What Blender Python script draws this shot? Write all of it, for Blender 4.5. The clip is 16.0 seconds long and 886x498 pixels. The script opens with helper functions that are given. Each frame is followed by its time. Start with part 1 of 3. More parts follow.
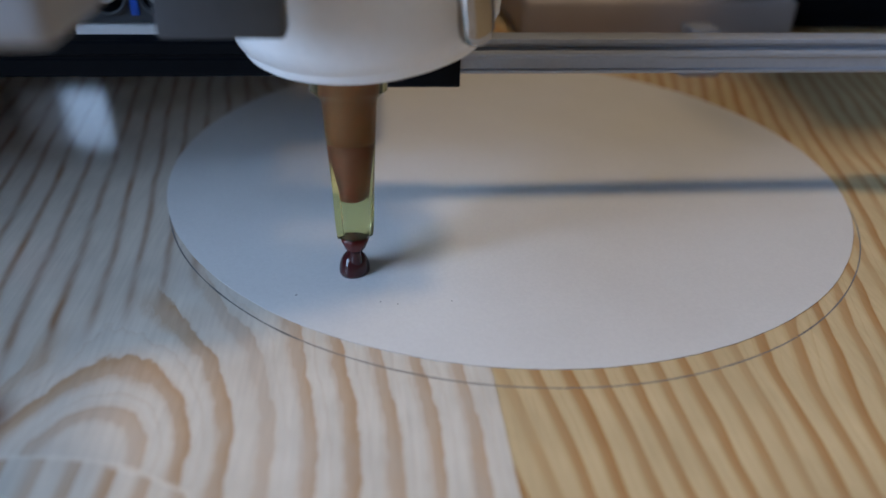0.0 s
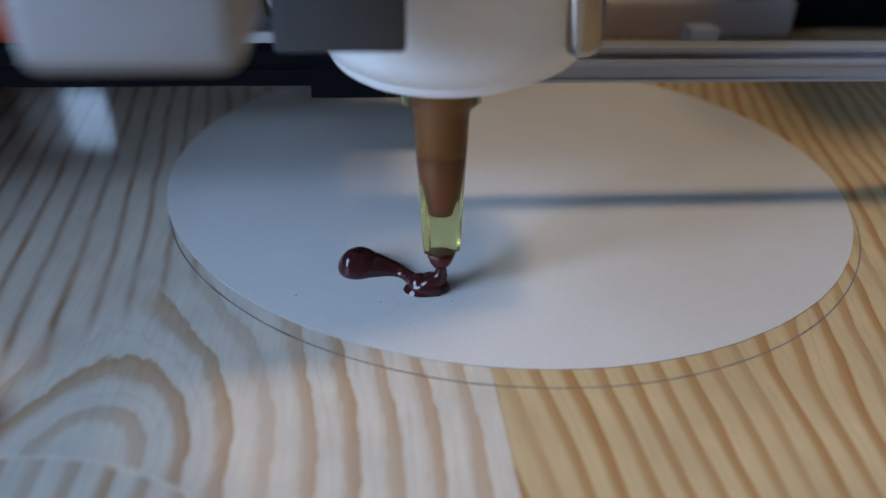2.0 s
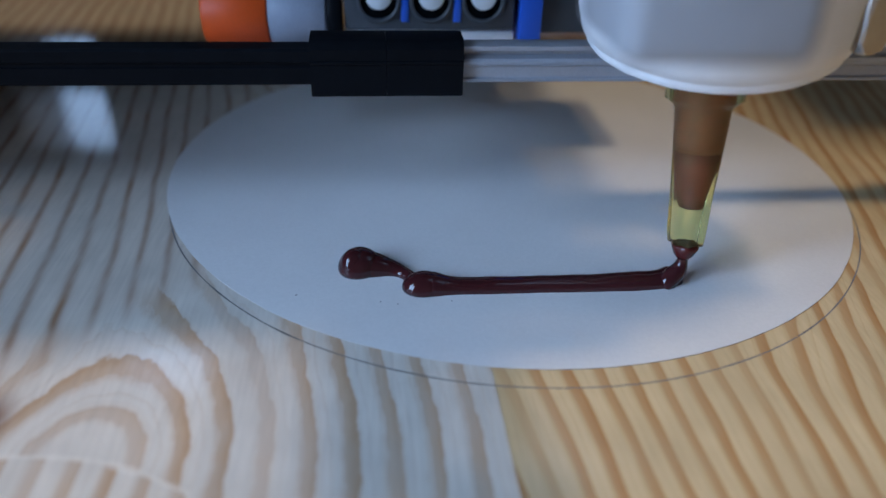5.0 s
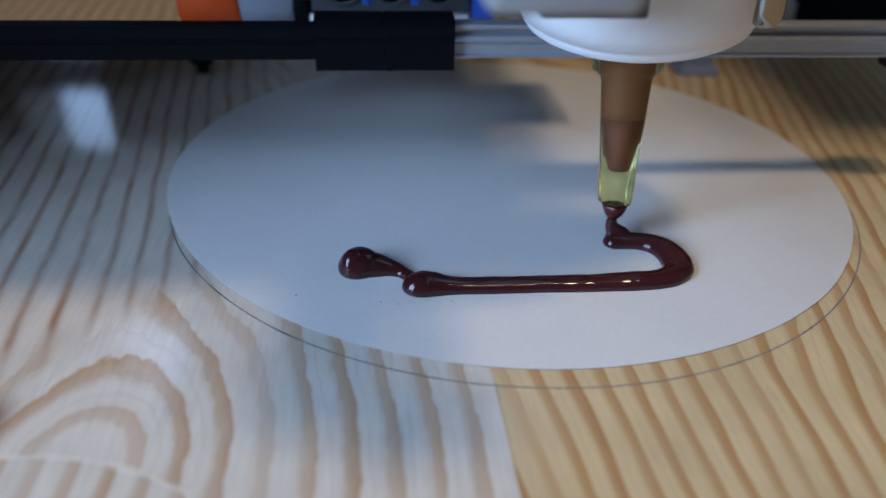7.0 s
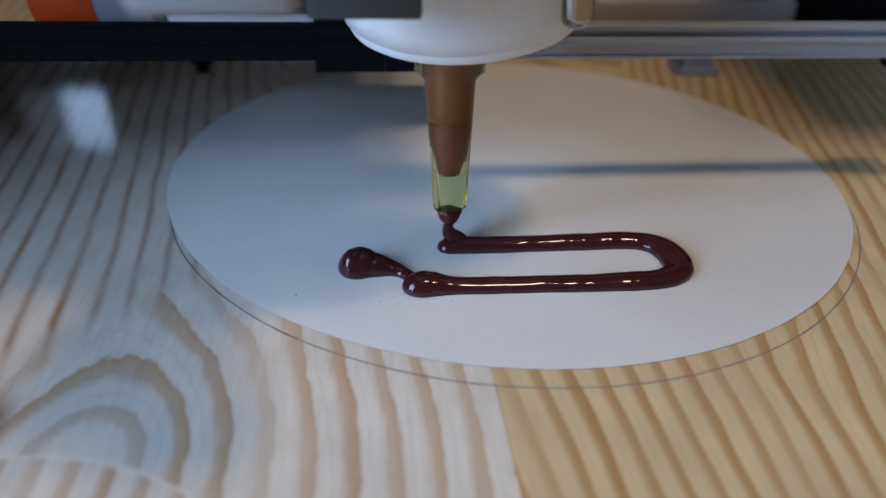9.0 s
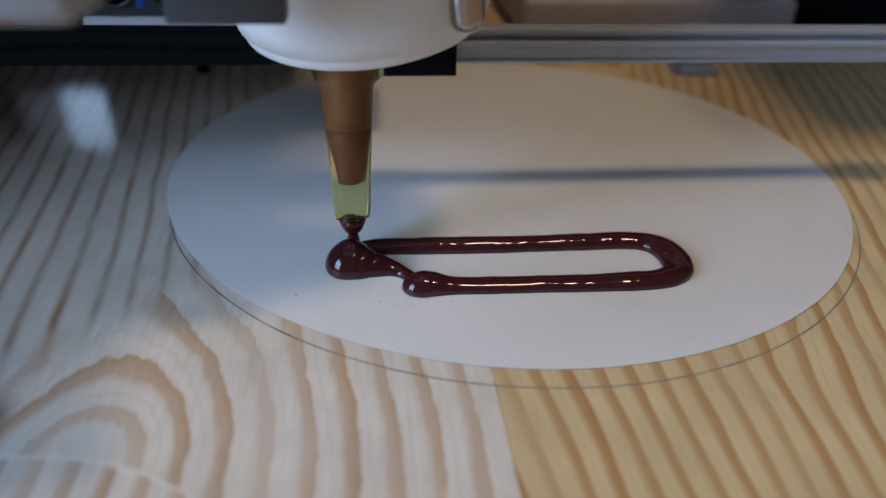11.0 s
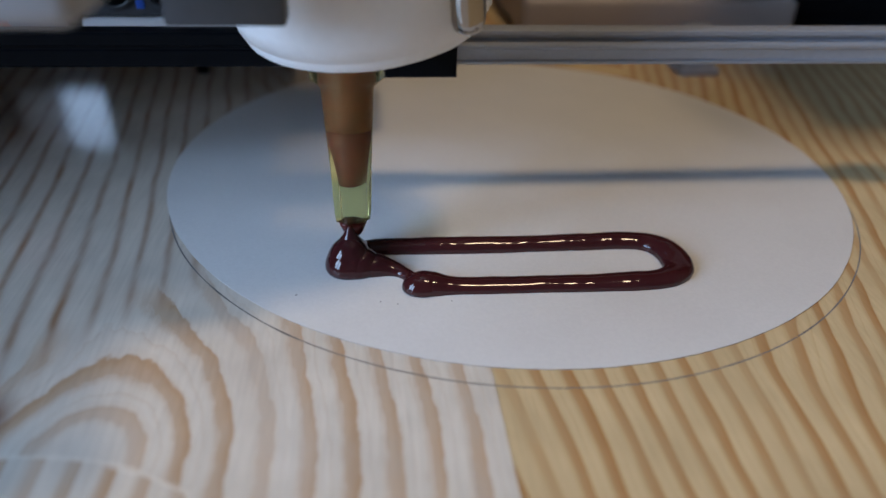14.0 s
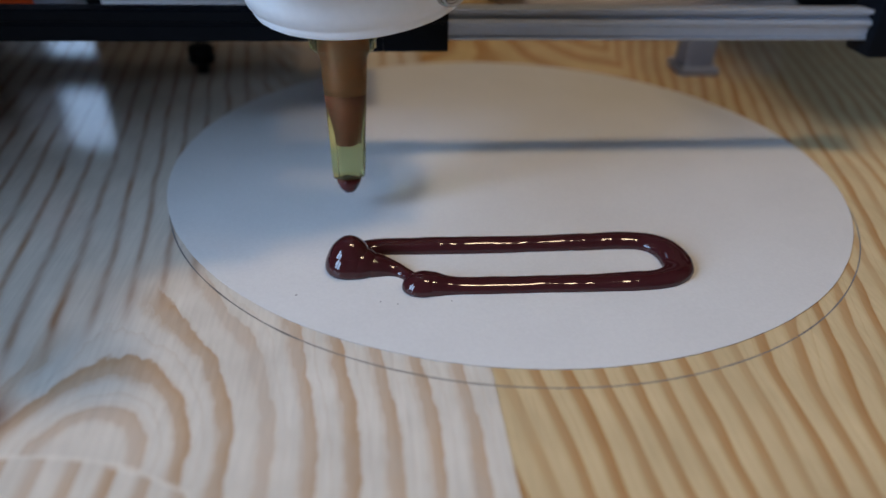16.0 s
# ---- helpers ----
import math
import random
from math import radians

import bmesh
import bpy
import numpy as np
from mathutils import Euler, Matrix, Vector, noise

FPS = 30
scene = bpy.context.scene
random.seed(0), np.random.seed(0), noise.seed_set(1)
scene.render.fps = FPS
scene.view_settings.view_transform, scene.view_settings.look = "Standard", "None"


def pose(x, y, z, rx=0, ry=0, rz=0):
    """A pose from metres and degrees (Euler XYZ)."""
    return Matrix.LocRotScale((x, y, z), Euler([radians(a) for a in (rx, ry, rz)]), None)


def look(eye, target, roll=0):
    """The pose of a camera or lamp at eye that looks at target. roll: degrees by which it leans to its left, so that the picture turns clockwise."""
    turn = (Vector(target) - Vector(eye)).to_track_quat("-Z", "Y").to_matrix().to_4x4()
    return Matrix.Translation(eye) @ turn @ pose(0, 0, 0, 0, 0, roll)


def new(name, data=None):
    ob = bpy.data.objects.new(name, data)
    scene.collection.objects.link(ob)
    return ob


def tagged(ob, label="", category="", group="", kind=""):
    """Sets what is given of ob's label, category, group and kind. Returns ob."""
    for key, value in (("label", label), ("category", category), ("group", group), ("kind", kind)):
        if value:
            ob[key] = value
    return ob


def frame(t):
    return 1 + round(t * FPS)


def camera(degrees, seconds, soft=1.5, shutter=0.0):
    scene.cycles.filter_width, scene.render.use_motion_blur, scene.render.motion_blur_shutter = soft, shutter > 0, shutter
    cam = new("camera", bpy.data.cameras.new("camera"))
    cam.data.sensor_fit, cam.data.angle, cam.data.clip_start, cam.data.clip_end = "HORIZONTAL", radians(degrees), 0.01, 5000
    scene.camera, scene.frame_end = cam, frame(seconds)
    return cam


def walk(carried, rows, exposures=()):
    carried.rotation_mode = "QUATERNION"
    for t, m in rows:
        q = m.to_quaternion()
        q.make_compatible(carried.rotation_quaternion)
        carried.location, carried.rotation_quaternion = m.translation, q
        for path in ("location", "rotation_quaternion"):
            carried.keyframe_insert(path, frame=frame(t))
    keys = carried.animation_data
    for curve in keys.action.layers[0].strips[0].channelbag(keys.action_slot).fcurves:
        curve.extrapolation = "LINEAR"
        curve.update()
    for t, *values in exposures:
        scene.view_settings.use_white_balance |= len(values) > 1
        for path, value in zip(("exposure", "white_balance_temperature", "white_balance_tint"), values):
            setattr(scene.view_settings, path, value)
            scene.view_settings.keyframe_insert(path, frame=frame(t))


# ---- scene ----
# All sizes below are in millimetres and turned into metres by MM.
MM = 0.001
VIEW = pose(0, 0, 0.0468, 58.75, 0, -6.24) @ pose(0, 0, 0, 0, 0, 1.765)
cam = camera(61.56, 16.0)
cam.data.dof.use_dof = True
cam.data.dof.focus_distance = 0.083
cam.data.dof.aperture_fstop = 17.0
walk(cam, [(0.0, VIEW), (16.0, VIEW)], exposures=[(0.0, -0.14, 7050, 12), (1.5, -0.19, 7000, 12), (3.5, 0.02, 6650, 12), (7.0, 0.00, 6580, 11),
                                               (9.0, -0.07, 6850, 12), (11.5, -0.19, 7250, 13), (12.5, -0.12, 7250, 13), (16.0, -0.07, 7100, 12)])

# ---------------------------------------------------------------- light
world = bpy.data.worlds.new("room_air")
scene.world = world
world.use_nodes = True
wn = world.node_tree.nodes
sky = wn.new("ShaderNodeTexSky")
sky.sky_type = "NISHITA"
sky.sun_disc = False
sky.sun_elevation, sky.sun_rotation = radians(40), radians(250)
world.node_tree.links.new(sky.outputs[0], wn["Background"].inputs[0])
wn["Background"].inputs[1].default_value = 0.08


def area_lamp(name, eye, target, sx, sy, power, colour):
    data = bpy.data.lights.new(name, "AREA")
    data.shape, data.size, data.size_y = "RECTANGLE", sx, sy
    data.energy, data.color = power, colour
    ob = new(name, data)
    ob.matrix_world = look(eye, target)
    return tagged(ob, kind="structure")


# Sky light in the panes of the two windows, and the row of warm ceiling lamps.
SKY_BLUE = (0.38, 0.61, 1.0)
area_lamp("window_light", (-0.60, -0.42, 0.38), (0, -0.42, 0.38), 0.19, 0.60, 5.7, SKY_BLUE)
area_lamp("window_light", (-0.60, -0.19, 0.38), (0, -0.19, 0.38), 0.19, 0.60, 5.7, SKY_BLUE)
area_lamp("window_light", (-0.65, 1.49, 0.90), (-0.65, 0.0, 0.90), 0.5, 1.1, 4.6, SKY_BLUE)
LAMPS = ((0.28, 0.105), (0.56, 0.04))
for lx, half in LAMPS:
    area_lamp("ceiling_lamp_light", (lx, 0.06, 1.62), (lx, 0.06, 0), 2 * half, 0.22, 9.2 * half / 0.145, (1.0, 0.81, 0.57))


# ---------------------------------------------------------------- materials
def material(name, colour, rough=0.5, metal=0.0, vary=0.12, size=400.0, bump=0.0, fine=3000.0, coat=0.0, transmission=0.0, ior=1.45, specular=0.5):
    """A surface with a two-scale change of tone and a fine relief; size and fine are in features per metre."""
    m = bpy.data.materials.new(name)
    m.use_nodes = True
    n, l = m.node_tree.nodes, m.node_tree.links
    b = n["Principled BSDF"]
    b.inputs["Roughness"].default_value = rough
    b.inputs["Metallic"].default_value = metal
    b.inputs["IOR"].default_value = ior
    b.inputs["Coat Weight"].default_value = coat
    b.inputs["Transmission Weight"].default_value = transmission
    b.inputs["Specular IOR Level"].default_value = specular
    tc = n.new("ShaderNodeTexCoord")
    big = n.new("ShaderNodeTexNoise")
    big.inputs["Scale"].default_value, big.inputs["Detail"].default_value = size, 3
    small = n.new("ShaderNodeTexNoise")
    small.inputs["Scale"].default_value, small.inputs["Detail"].default_value = fine, 2
    l.new(tc.outputs["Object"], big.inputs["Vector"])
    l.new(tc.outputs["Object"], small.inputs["Vector"])
    add = n.new("ShaderNodeMath")
    add.operation = "ADD"
    l.new(big.outputs[0], add.inputs[0])
    l.new(small.outputs[0], add.inputs[1])
    span = n.new("ShaderNodeMapRange")
    span.inputs[1].default_value, span.inputs[2].default_value = 0.6, 1.4
    span.inputs[3].default_value, span.inputs[4].default_value = 1 - vary, 1 + vary
    l.new(add.outputs[0], span.inputs[0])
    mul = n.new("ShaderNodeVectorMath")
    mul.operation = "SCALE"
    mul.inputs[0].default_value = colour
    l.new(span.outputs[0], mul.inputs["Scale"])
    l.new(mul.outputs[0], b.inputs["Base Color"])
    rr = n.new("ShaderNodeMapRange")
    rr.inputs[3].default_value, rr.inputs[4].default_value = max(0.02, rough - 0.06), min(1, rough + 0.06)
    l.new(small.outputs[0], rr.inputs[0])
    l.new(rr.outputs[0], b.inputs["Roughness"])
    if bump:
        bp = n.new("ShaderNodeBump")
        bp.inputs["Strength"].default_value, bp.inputs["Distance"].default_value = bump, 0.0002
        l.new(small.outputs[0], bp.inputs["Height"])
        l.new(bp.outputs[0], b.inputs["Normal"])
    return m


def pine(name, knotted, early, late):
    """Varnished pine: growth rings round a knot, or long slanting rings, with fibre and pores; the place in metres drives it."""
    m = bpy.data.materials.new(name)
    m.use_nodes = True
    n, l = m.node_tree.nodes, m.node_tree.links
    b = n["Principled BSDF"]
    b.inputs["Specular IOR Level"].default_value = 0.36
    geo = n.new("ShaderNodeTexCoord")
    sep = n.new("ShaderNodeSeparateXYZ")
    l.new(geo.outputs["Object"], sep.inputs[0])

    def math_node(op, a, c=None, d=None):
        k = n.new("ShaderNodeMath")
        k.operation = op
        for i, v in enumerate((a, c, d)):
            if v is None:
                continue
            if isinstance(v, (int, float)):
                k.inputs[i].default_value = v
            else:
                l.new(v, k.inputs[i])
        return k.outputs[0]

    x = math_node("MULTIPLY", sep.outputs[0], 1000.0)
    y = math_node("MULTIPLY", sep.outputs[1], 1000.0)
    wob = n.new("ShaderNodeTexNoise")
    wob.inputs["Scale"].default_value, wob.inputs["Detail"].default_value = 60.0, 3
    stretch = n.new("ShaderNodeMapping")
    stretch.inputs["Scale"].default_value = (1.0, 0.45, 1.0)
    l.new(geo.outputs["Object"], stretch.inputs["Vector"])
    l.new(stretch.outputs[0], wob.inputs["Vector"])
    w = math_node("MULTIPLY", math_node("SUBTRACT", wob.outputs[0], 0.5), 3.0)
    blot = n.new("ShaderNodeTexNoise")
    blot.inputs["Scale"].default_value, blot.inputs["Detail"].default_value = 130.0, 3
    l.new(geo.outputs["Object"], blot.inputs["Vector"])
    plain = math_node("ADD", x, math_node("MULTIPLY", w, 0.8))
    if knotted:
        dx = math_node("ADD", x, math_node("ADD", math_node("MULTIPLY", math_node("MULTIPLY", math_node("MAXIMUM", math_node("SUBTRACT", y, 57.0), 0.0), 0.42), math_node("MINIMUM", math_node("MAXIMUM", math_node("DIVIDE", math_node("SUBTRACT", -8.0, x), 7.0), 0.0), 1.0)), 24.0))
        q = math_node("MULTIPLY", math_node("MAXIMUM", math_node("SUBTRACT", y, 44.75), 0.0), 0.90)
        q = math_node("MULTIPLY", math_node("TANH", math_node("DIVIDE", q, 10.5)), 10.5)
        r = math_node("SQRT", math_node("ADD", math_node("MULTIPLY", dx, dx), math_node("MULTIPLY", q, q)))
        r = math_node("MAXIMUM", r, 2.1)
        feather = n.new("ShaderNodeTexNoise")
        feather.inputs["Scale"].default_value, feather.inputs["Detail"].default_value = 900.0, 3
        l.new(stretch.outputs[0], feather.inputs["Vector"])
        r = math_node("ADD", r, math_node("MULTIPLY", math_node("SUBTRACT", feather.outputs[0], 0.5), 1.0))
        u = math_node("ADD", math_node("DIVIDE", math_node("ADD", r, math_node("MULTIPLY", w, 0.45)), 3.5), 0.43)
        # A ragged tear by the knot, below which the rings run straight.
        tear = math_node("SUBTRACT", math_node("SUBTRACT", y, 45.4), math_node("MULTIPLY", math_node("MULTIPLY", math_node("ADD", x, 30.5), math_node("ADD", x, 30.5)), -0.02))
        tear = math_node("ADD", tear, math_node("MULTIPLY", w, 0.9))
        below = math_node("MULTIPLY", math_node("LESS_THAN", tear, 0.0), math_node("LESS_THAN", x, -14.5))
        u = math_node("ADD", math_node("MULTIPLY", u, math_node("SUBTRACT", 1.0, below)), math_node("MULTIPLY", math_node("DIVIDE", plain, 2.9), below))
        scar = math_node("MULTIPLY", math_node("LESS_THAN", math_node("ABSOLUTE", tear), math_node("MULTIPLY", math_node("MULTIPLY", blot.outputs[0], blot.outputs[0]), 1.3)), math_node("LESS_THAN", x, -14.5))
        kx, ky = math_node("ADD", x, 32.6), math_node("SUBTRACT", y, 49.8)
        knot = math_node("SQRT", math_node("ADD", math_node("MULTIPLY", kx, kx), math_node("MULTIPLY", math_node("MULTIPLY", ky, ky), 0.3)))
        knot = math_node("SMOOTH_MIN", math_node("DIVIDE", math_node("ADD", knot, w), 2.4), 1.0, 0.25)
        knot = math_node("MAXIMUM", knot, 0.0)
        side = math_node("FRACT", math_node("DIVIDE", math_node("ADD", math_node("ADD", x, math_node("MULTIPLY", math_node("SUBTRACT", y, 60.0), 0.14)), math_node("MULTIPLY", w, 1.1)), 3.3))
        # The rings fade away left of the knot and in the broad grain above it.
        fade = math_node("MINIMUM", math_node("MAXIMUM", math_node("DIVIDE", math_node("SUBTRACT", math_node("ADD", x, 38.0), math_node("MINIMUM", math_node("MULTIPLY", math_node("MAXIMUM", math_node("SUBTRACT", y, 56.5), 0.0), 1.0), 15.0)), 8.0), 0.0), 1.0)
    else:
        c = math_node("MULTIPLY", math_node("SUBTRACT", x, 26.0), 0.0117)
        c = math_node("MAXIMUM", math_node("MINIMUM", c, 0.3), -0.2)
        u = math_node("SUBTRACT", plain, math_node("MULTIPLY", c, math_node("SUBTRACT", y, 45.0)))
        u = math_node("DIVIDE", math_node("ADD", u, math_node("MULTIPLY", w, 0.3)), 2.75)
    fr = math_node("FRACT", u)
    ring = n.new("ShaderNodeValToRGB")
    e = ring.color_ramp.elements
    e[0].position, e[0].color = 0.0, (*early, 1)
    e[1].position, e[1].color = 1.0, (*early, 1)
    for at, share in ((0.34, 0.06), (0.46, 0.30), (0.54, 0.78), (0.70, 0.88), (0.81, 1.0), (0.86, 0.15)):
        k = e.new(at)
        k.color = (*(p + (q - p) * share for p, q in zip(early, late)), 1)
    l.new(fr, ring.inputs[0])
    each = n.new("ShaderNodeTexWhiteNoise")
    each.noise_dimensions = "1D"
    l.new(math_node("FLOOR", u), each.inputs["W"])
    weak = n.new("ShaderNodeMix")
    weak.data_type = "RGBA"
    # Each ring has a strength of its own, and it comes and goes along the grain.
    l.new(math_node("MINIMUM", math_node("ADD", math_node("MULTIPLY", each.outputs[0], 0.6), math_node("MULTIPLY", blot.outputs[0], 0.9)), 1.0), weak.inputs[0])
    weak.inputs[6].default_value = (*(p + (q - p) * 0.12 for p, q in zip(early, late)), 1)
    l.new(ring.outputs[0], weak.inputs[7])
    thin = math_node("FRACT", math_node("MULTIPLY", math_node("ADD", u, math_node("MULTIPLY", wob.outputs[0], 0.4)), 3.0))
    lines = n.new("ShaderNodeMix")
    lines.data_type = "RGBA"
    l.new(math_node("MULTIPLY", math_node("POWER", thin, 6.0), math_node("MULTIPLY", each.outputs[0], 0.30)), lines.inputs[0])
    l.new(weak.outputs[2], lines.inputs[6])
    lines.inputs[7].default_value = (*late, 1)
    grain = lines.outputs[2]
    if knotted:
        streak = n.new("ShaderNodeMix")
        streak.data_type = "RGBA"
        l.new(math_node("MULTIPLY", math_node("POWER", math_node("SINE", math_node("MULTIPLY", side, math.pi)), 8.0), math_node("MULTIPLY", blot.outputs[0], 1.4)), streak.inputs[0])
        streak.inputs[6].default_value = (*(p + (q - p) * 0.22 for p, q in zip(early, late)), 1)
        streak.inputs[7].default_value = (0.36, 0.215, 0.135, 1)
        for fac, col in ((fade, None), (knot, (0.17, 0.07, 0.035, 1)), (math_node("SUBTRACT", 1.0, math_node("MULTIPLY", scar, math_node("MULTIPLY", wob.outputs[0], 1.1))), (0.80, 0.75, 0.66, 1))):
            mix = n.new("ShaderNodeMix")
            mix.data_type = "RGBA"
            l.new(fac, mix.inputs[0])
            if col:
                mix.inputs[6].default_value = col
            else:
                l.new(streak.outputs[2], mix.inputs[6])
            l.new(grain, mix.inputs[7])
            grain = mix.outputs[2]
    mapping = n.new("ShaderNodeMapping")
    mapping.inputs["Scale"].default_value = (1.0, 0.06, 1.0)
    l.new(geo.outputs["Object"], mapping.inputs["Vector"])
    fibre = n.new("ShaderNodeTexNoise")
    fibre.inputs["Scale"].default_value, fibre.inputs["Detail"].default_value = 2600.0, 3
    l.new(mapping.outputs[0], fibre.inputs["Vector"])
    tone = math_node("ADD", math_node("MULTIPLY", fibre.outputs[0], 0.24), math_node("MULTIPLY", blot.outputs[0], 0.36))
    tone = math_node("ADD", tone, 0.71)
    mul = n.new("ShaderNodeVectorMath")
    mul.operation = "SCALE"
    l.new(grain, mul.inputs[0])
    l.new(tone, mul.inputs["Scale"])
    l.new(mul.outputs[0], b.inputs["Base Color"])
    rr = math_node("ADD", math_node("MULTIPLY", blot.outputs[0], 0.06), 0.055)
    l.new(rr, b.inputs["Roughness"])
    bp = n.new("ShaderNodeBump")
    bp.inputs["Strength"].default_value, bp.inputs["Distance"].default_value = 0.02, 0.0002
    l.new(math_node("ADD", fibre.outputs[0], math_node("MULTIPLY", fr, 0.6)), bp.inputs["Height"])
    l.new(bp.outputs[0], b.inputs["Normal"])
    return m


PINE_KNOT = pine("knotty_pine", True, (0.70, 0.655, 0.58), (0.50, 0.335, 0.21))
PINE_LONG = pine("straight_pine", False, (0.65, 0.50, 0.29), (0.43, 0.22, 0.085))
PAPER = material("white_card", (0.68, 0.67, 0.655), 0.46, vary=0.05, size=90, bump=0.10, fine=2600)
CUP = material("white_paper_wrap", (0.86, 0.86, 0.86), 0.6, vary=0.03, size=150, bump=0.15, fine=900)
SAUCE = material("dark_sauce", (0.050, 0.011, 0.012), 0.02, vary=0.08, size=200, fine=500, ior=1.5)
YELLOW = material("clear_yellow_plastic", (0.95, 0.90, 0.40), 0.10, vary=0.05, transmission=0.965, ior=1.22)
CORE = material("sauce_in_nozzle", (0.16, 0.018, 0.018), 0.5, vary=0.2, size=250, fine=700)
TIP = material("thin_red_sauce", (0.09, 0.014, 0.012), 0.10, vary=0.12, size=250, fine=700, ior=1.4)
FILM = material("sauce_film_in_nozzle", (0.21, 0.052, 0.032), 0.5, vary=0.3, size=300, fine=900)
CHROME = material("chrome", (0.36, 0.33, 0.30), 0.07, metal=1.0, vary=0.05)
BLACK = material("black_plastic", (0.005, 0.006, 0.008), 0.45, vary=0.2, bump=0.05, specular=0.07)
DARK_GREY = material("dark_grey_plastic", (0.055, 0.062, 0.072), 0.42, vary=0.1, bump=0.05)
LIGHT_GREY = material("light_grey_plastic", (0.33, 0.34, 0.36), 0.4, vary=0.06, bump=0.05)
MID_GREY = material("blue_grey_plastic", (0.30, 0.33, 0.40), 0.45, vary=0.08)
ROSE_GREY = material("pinkish_grey_plastic", (0.46, 0.42, 0.42), 0.5, vary=0.1, size=60)
ORANGE = material("orange_plastic", (0.85, 0.10, 0.012), 0.5, vary=0.06)
BLUE = material("blue_plastic", (0.02, 0.12, 0.62), 0.35, vary=0.06)
ALU = material("grey_extrusion", (0.36, 0.385, 0.43), 0.34, metal=0.2, vary=0.08, bump=0.05)
WHITE_PLASTIC = material("white_plastic", (0.78, 0.80, 0.82), 0.35, vary=0.04)
PENCIL = material("pencil_graphite", (0.17, 0.155, 0.145), 0.6, vary=0.4, fine=2500)
PAINT = material("wall_paint", (0.30, 0.28, 0.26), 0.8, vary=0.04, size=6, fine=90)
TABLE = material("dark_table_top", (0.10, 0.085, 0.075), 0.45, vary=0.15, size=20, fine=300)
CARPET = material("grey_floor", (0.22, 0.20, 0.18), 0.8, vary=0.15, size=10, fine=200)


# ---------------------------------------------------------------- building helpers
def link_mesh(name, bm, mat, parent=None, label="", smooth=True):
    bmesh.ops.recalc_face_normals(bm, faces=bm.faces)
    me = bpy.data.meshes.new(name)
    bm.to_mesh(me)
    bm.free()
    me.materials.append(mat)
    if smooth:
        me.shade_smooth()
    ob = new(name, me)
    if parent:
        ob.parent = parent
    if label:
        ob["label"] = label
    return ob


def part(name, bm, mat, parent, label="", smooth=True):
    return link_mesh(name, bm, mat, parent, label, smooth)


def thing(name, label, category, at=(0, 0, 0), group="", kind=""):
    ob = new(name)
    ob.location = [c * MM for c in at]
    return tagged(ob, label, category, group, kind)


def box(x0, x1, y0, y1, z0, z1, bevel=0.3, seg=2):
    bm = bmesh.new()
    bmesh.ops.create_cube(bm, size=1)
    for v in bm.verts:
        v.co = Vector(((x0 + x1) / 2 + v.co.x * (x1 - x0), (y0 + y1) / 2 + v.co.y * (y1 - y0), (z0 + z1) / 2 + v.co.z * (z1 - z0))) * MM
    if bevel:
        bmesh.ops.bevel(bm, geom=bm.edges[:], offset=bevel * MM, segments=seg, profile=0.5, affect="EDGES")
    return bm


def sharpen(ob, angle=35):
    ob.data.set_sharp_from_angle(angle=radians(angle))
    return ob


def lathe(profile, segments=48, shape=None, close=True):
    """Turns (radius, height) pairs in mm round the z axis; shape(angle, height) may scale the radius."""
    bm = bmesh.new()
    rings = []
    for r, z in profile:
        ring = []
        for i in range(segments):
            a = 2 * math.pi * i / segments
            k = shape(a, z) if shape else 1.0
            ring.append(bm.verts.new((r * k * math.cos(a) * MM, r * k * math.sin(a) * MM, z * MM)))
        rings.append(ring)
    for a, b in zip(rings, rings[1:]):
        for i in range(segments):
            j = (i + 1) % segments
            bm.faces.new((a[i], a[j], b[j], b[i]))
    if close:
        bm.faces.new(rings[0])
        bm.faces.new(rings[-1])
    return bm


def moved(bm, m):
    bmesh.ops.transform(bm, matrix=m, verts=bm.verts)
    return bm


def mm_pose(x, y, z, rx=0, ry=0, rz=0):
    return pose(x * MM, y * MM, z * MM, rx, ry, rz)


def extrude_profile(points, x0, x1):
    """A closed outline of (y, z) pairs in mm, drawn out along x."""
    bm = bmesh.new()
    a = [bm.verts.new((x0 * MM, y * MM, z * MM)) for y, z in points]
    b = [bm.verts.new((x1 * MM, y * MM, z * MM)) for y, z in points]
    n = len(points)
    for i in range(n):
        bm.faces.new((a[i], a[(i + 1) % n], b[(i + 1) % n], b[i]))
    bm.faces.new(a)
    bm.faces.new(b)
    return bm


def tube(path, radii, segments=14):
    """A round tube along a list of points in mm with a radius for each."""
    bm = bmesh.new()
    rings = []
    pts = [Vector(p) for p in path]
    side = Vector((0, 1, 0))
    for i, p in enumerate(pts):
        d = (pts[min(i + 1, len(pts) - 1)] - pts[max(i - 1, 0)]).normalized()
        u = d.cross(side).normalized() if abs(d.dot(side)) < 0.95 else d.cross(Vector((0, 0, 1))).normalized()
        v = d.cross(u).normalized()
        rings.append([bm.verts.new((p + (u * math.cos(2 * math.pi * k / segments) + v * math.sin(2 * math.pi * k / segments)) * radii[i]) * MM) for k in range(segments)])
    for a, b in zip(rings, rings[1:]):
        for k in range(segments):
            bm.faces.new((a[k], a[(k + 1) % segments], b[(k + 1) % segments], b[k]))
    bm.faces.new(rings[0])
    bm.faces.new(rings[-1])
    return bm


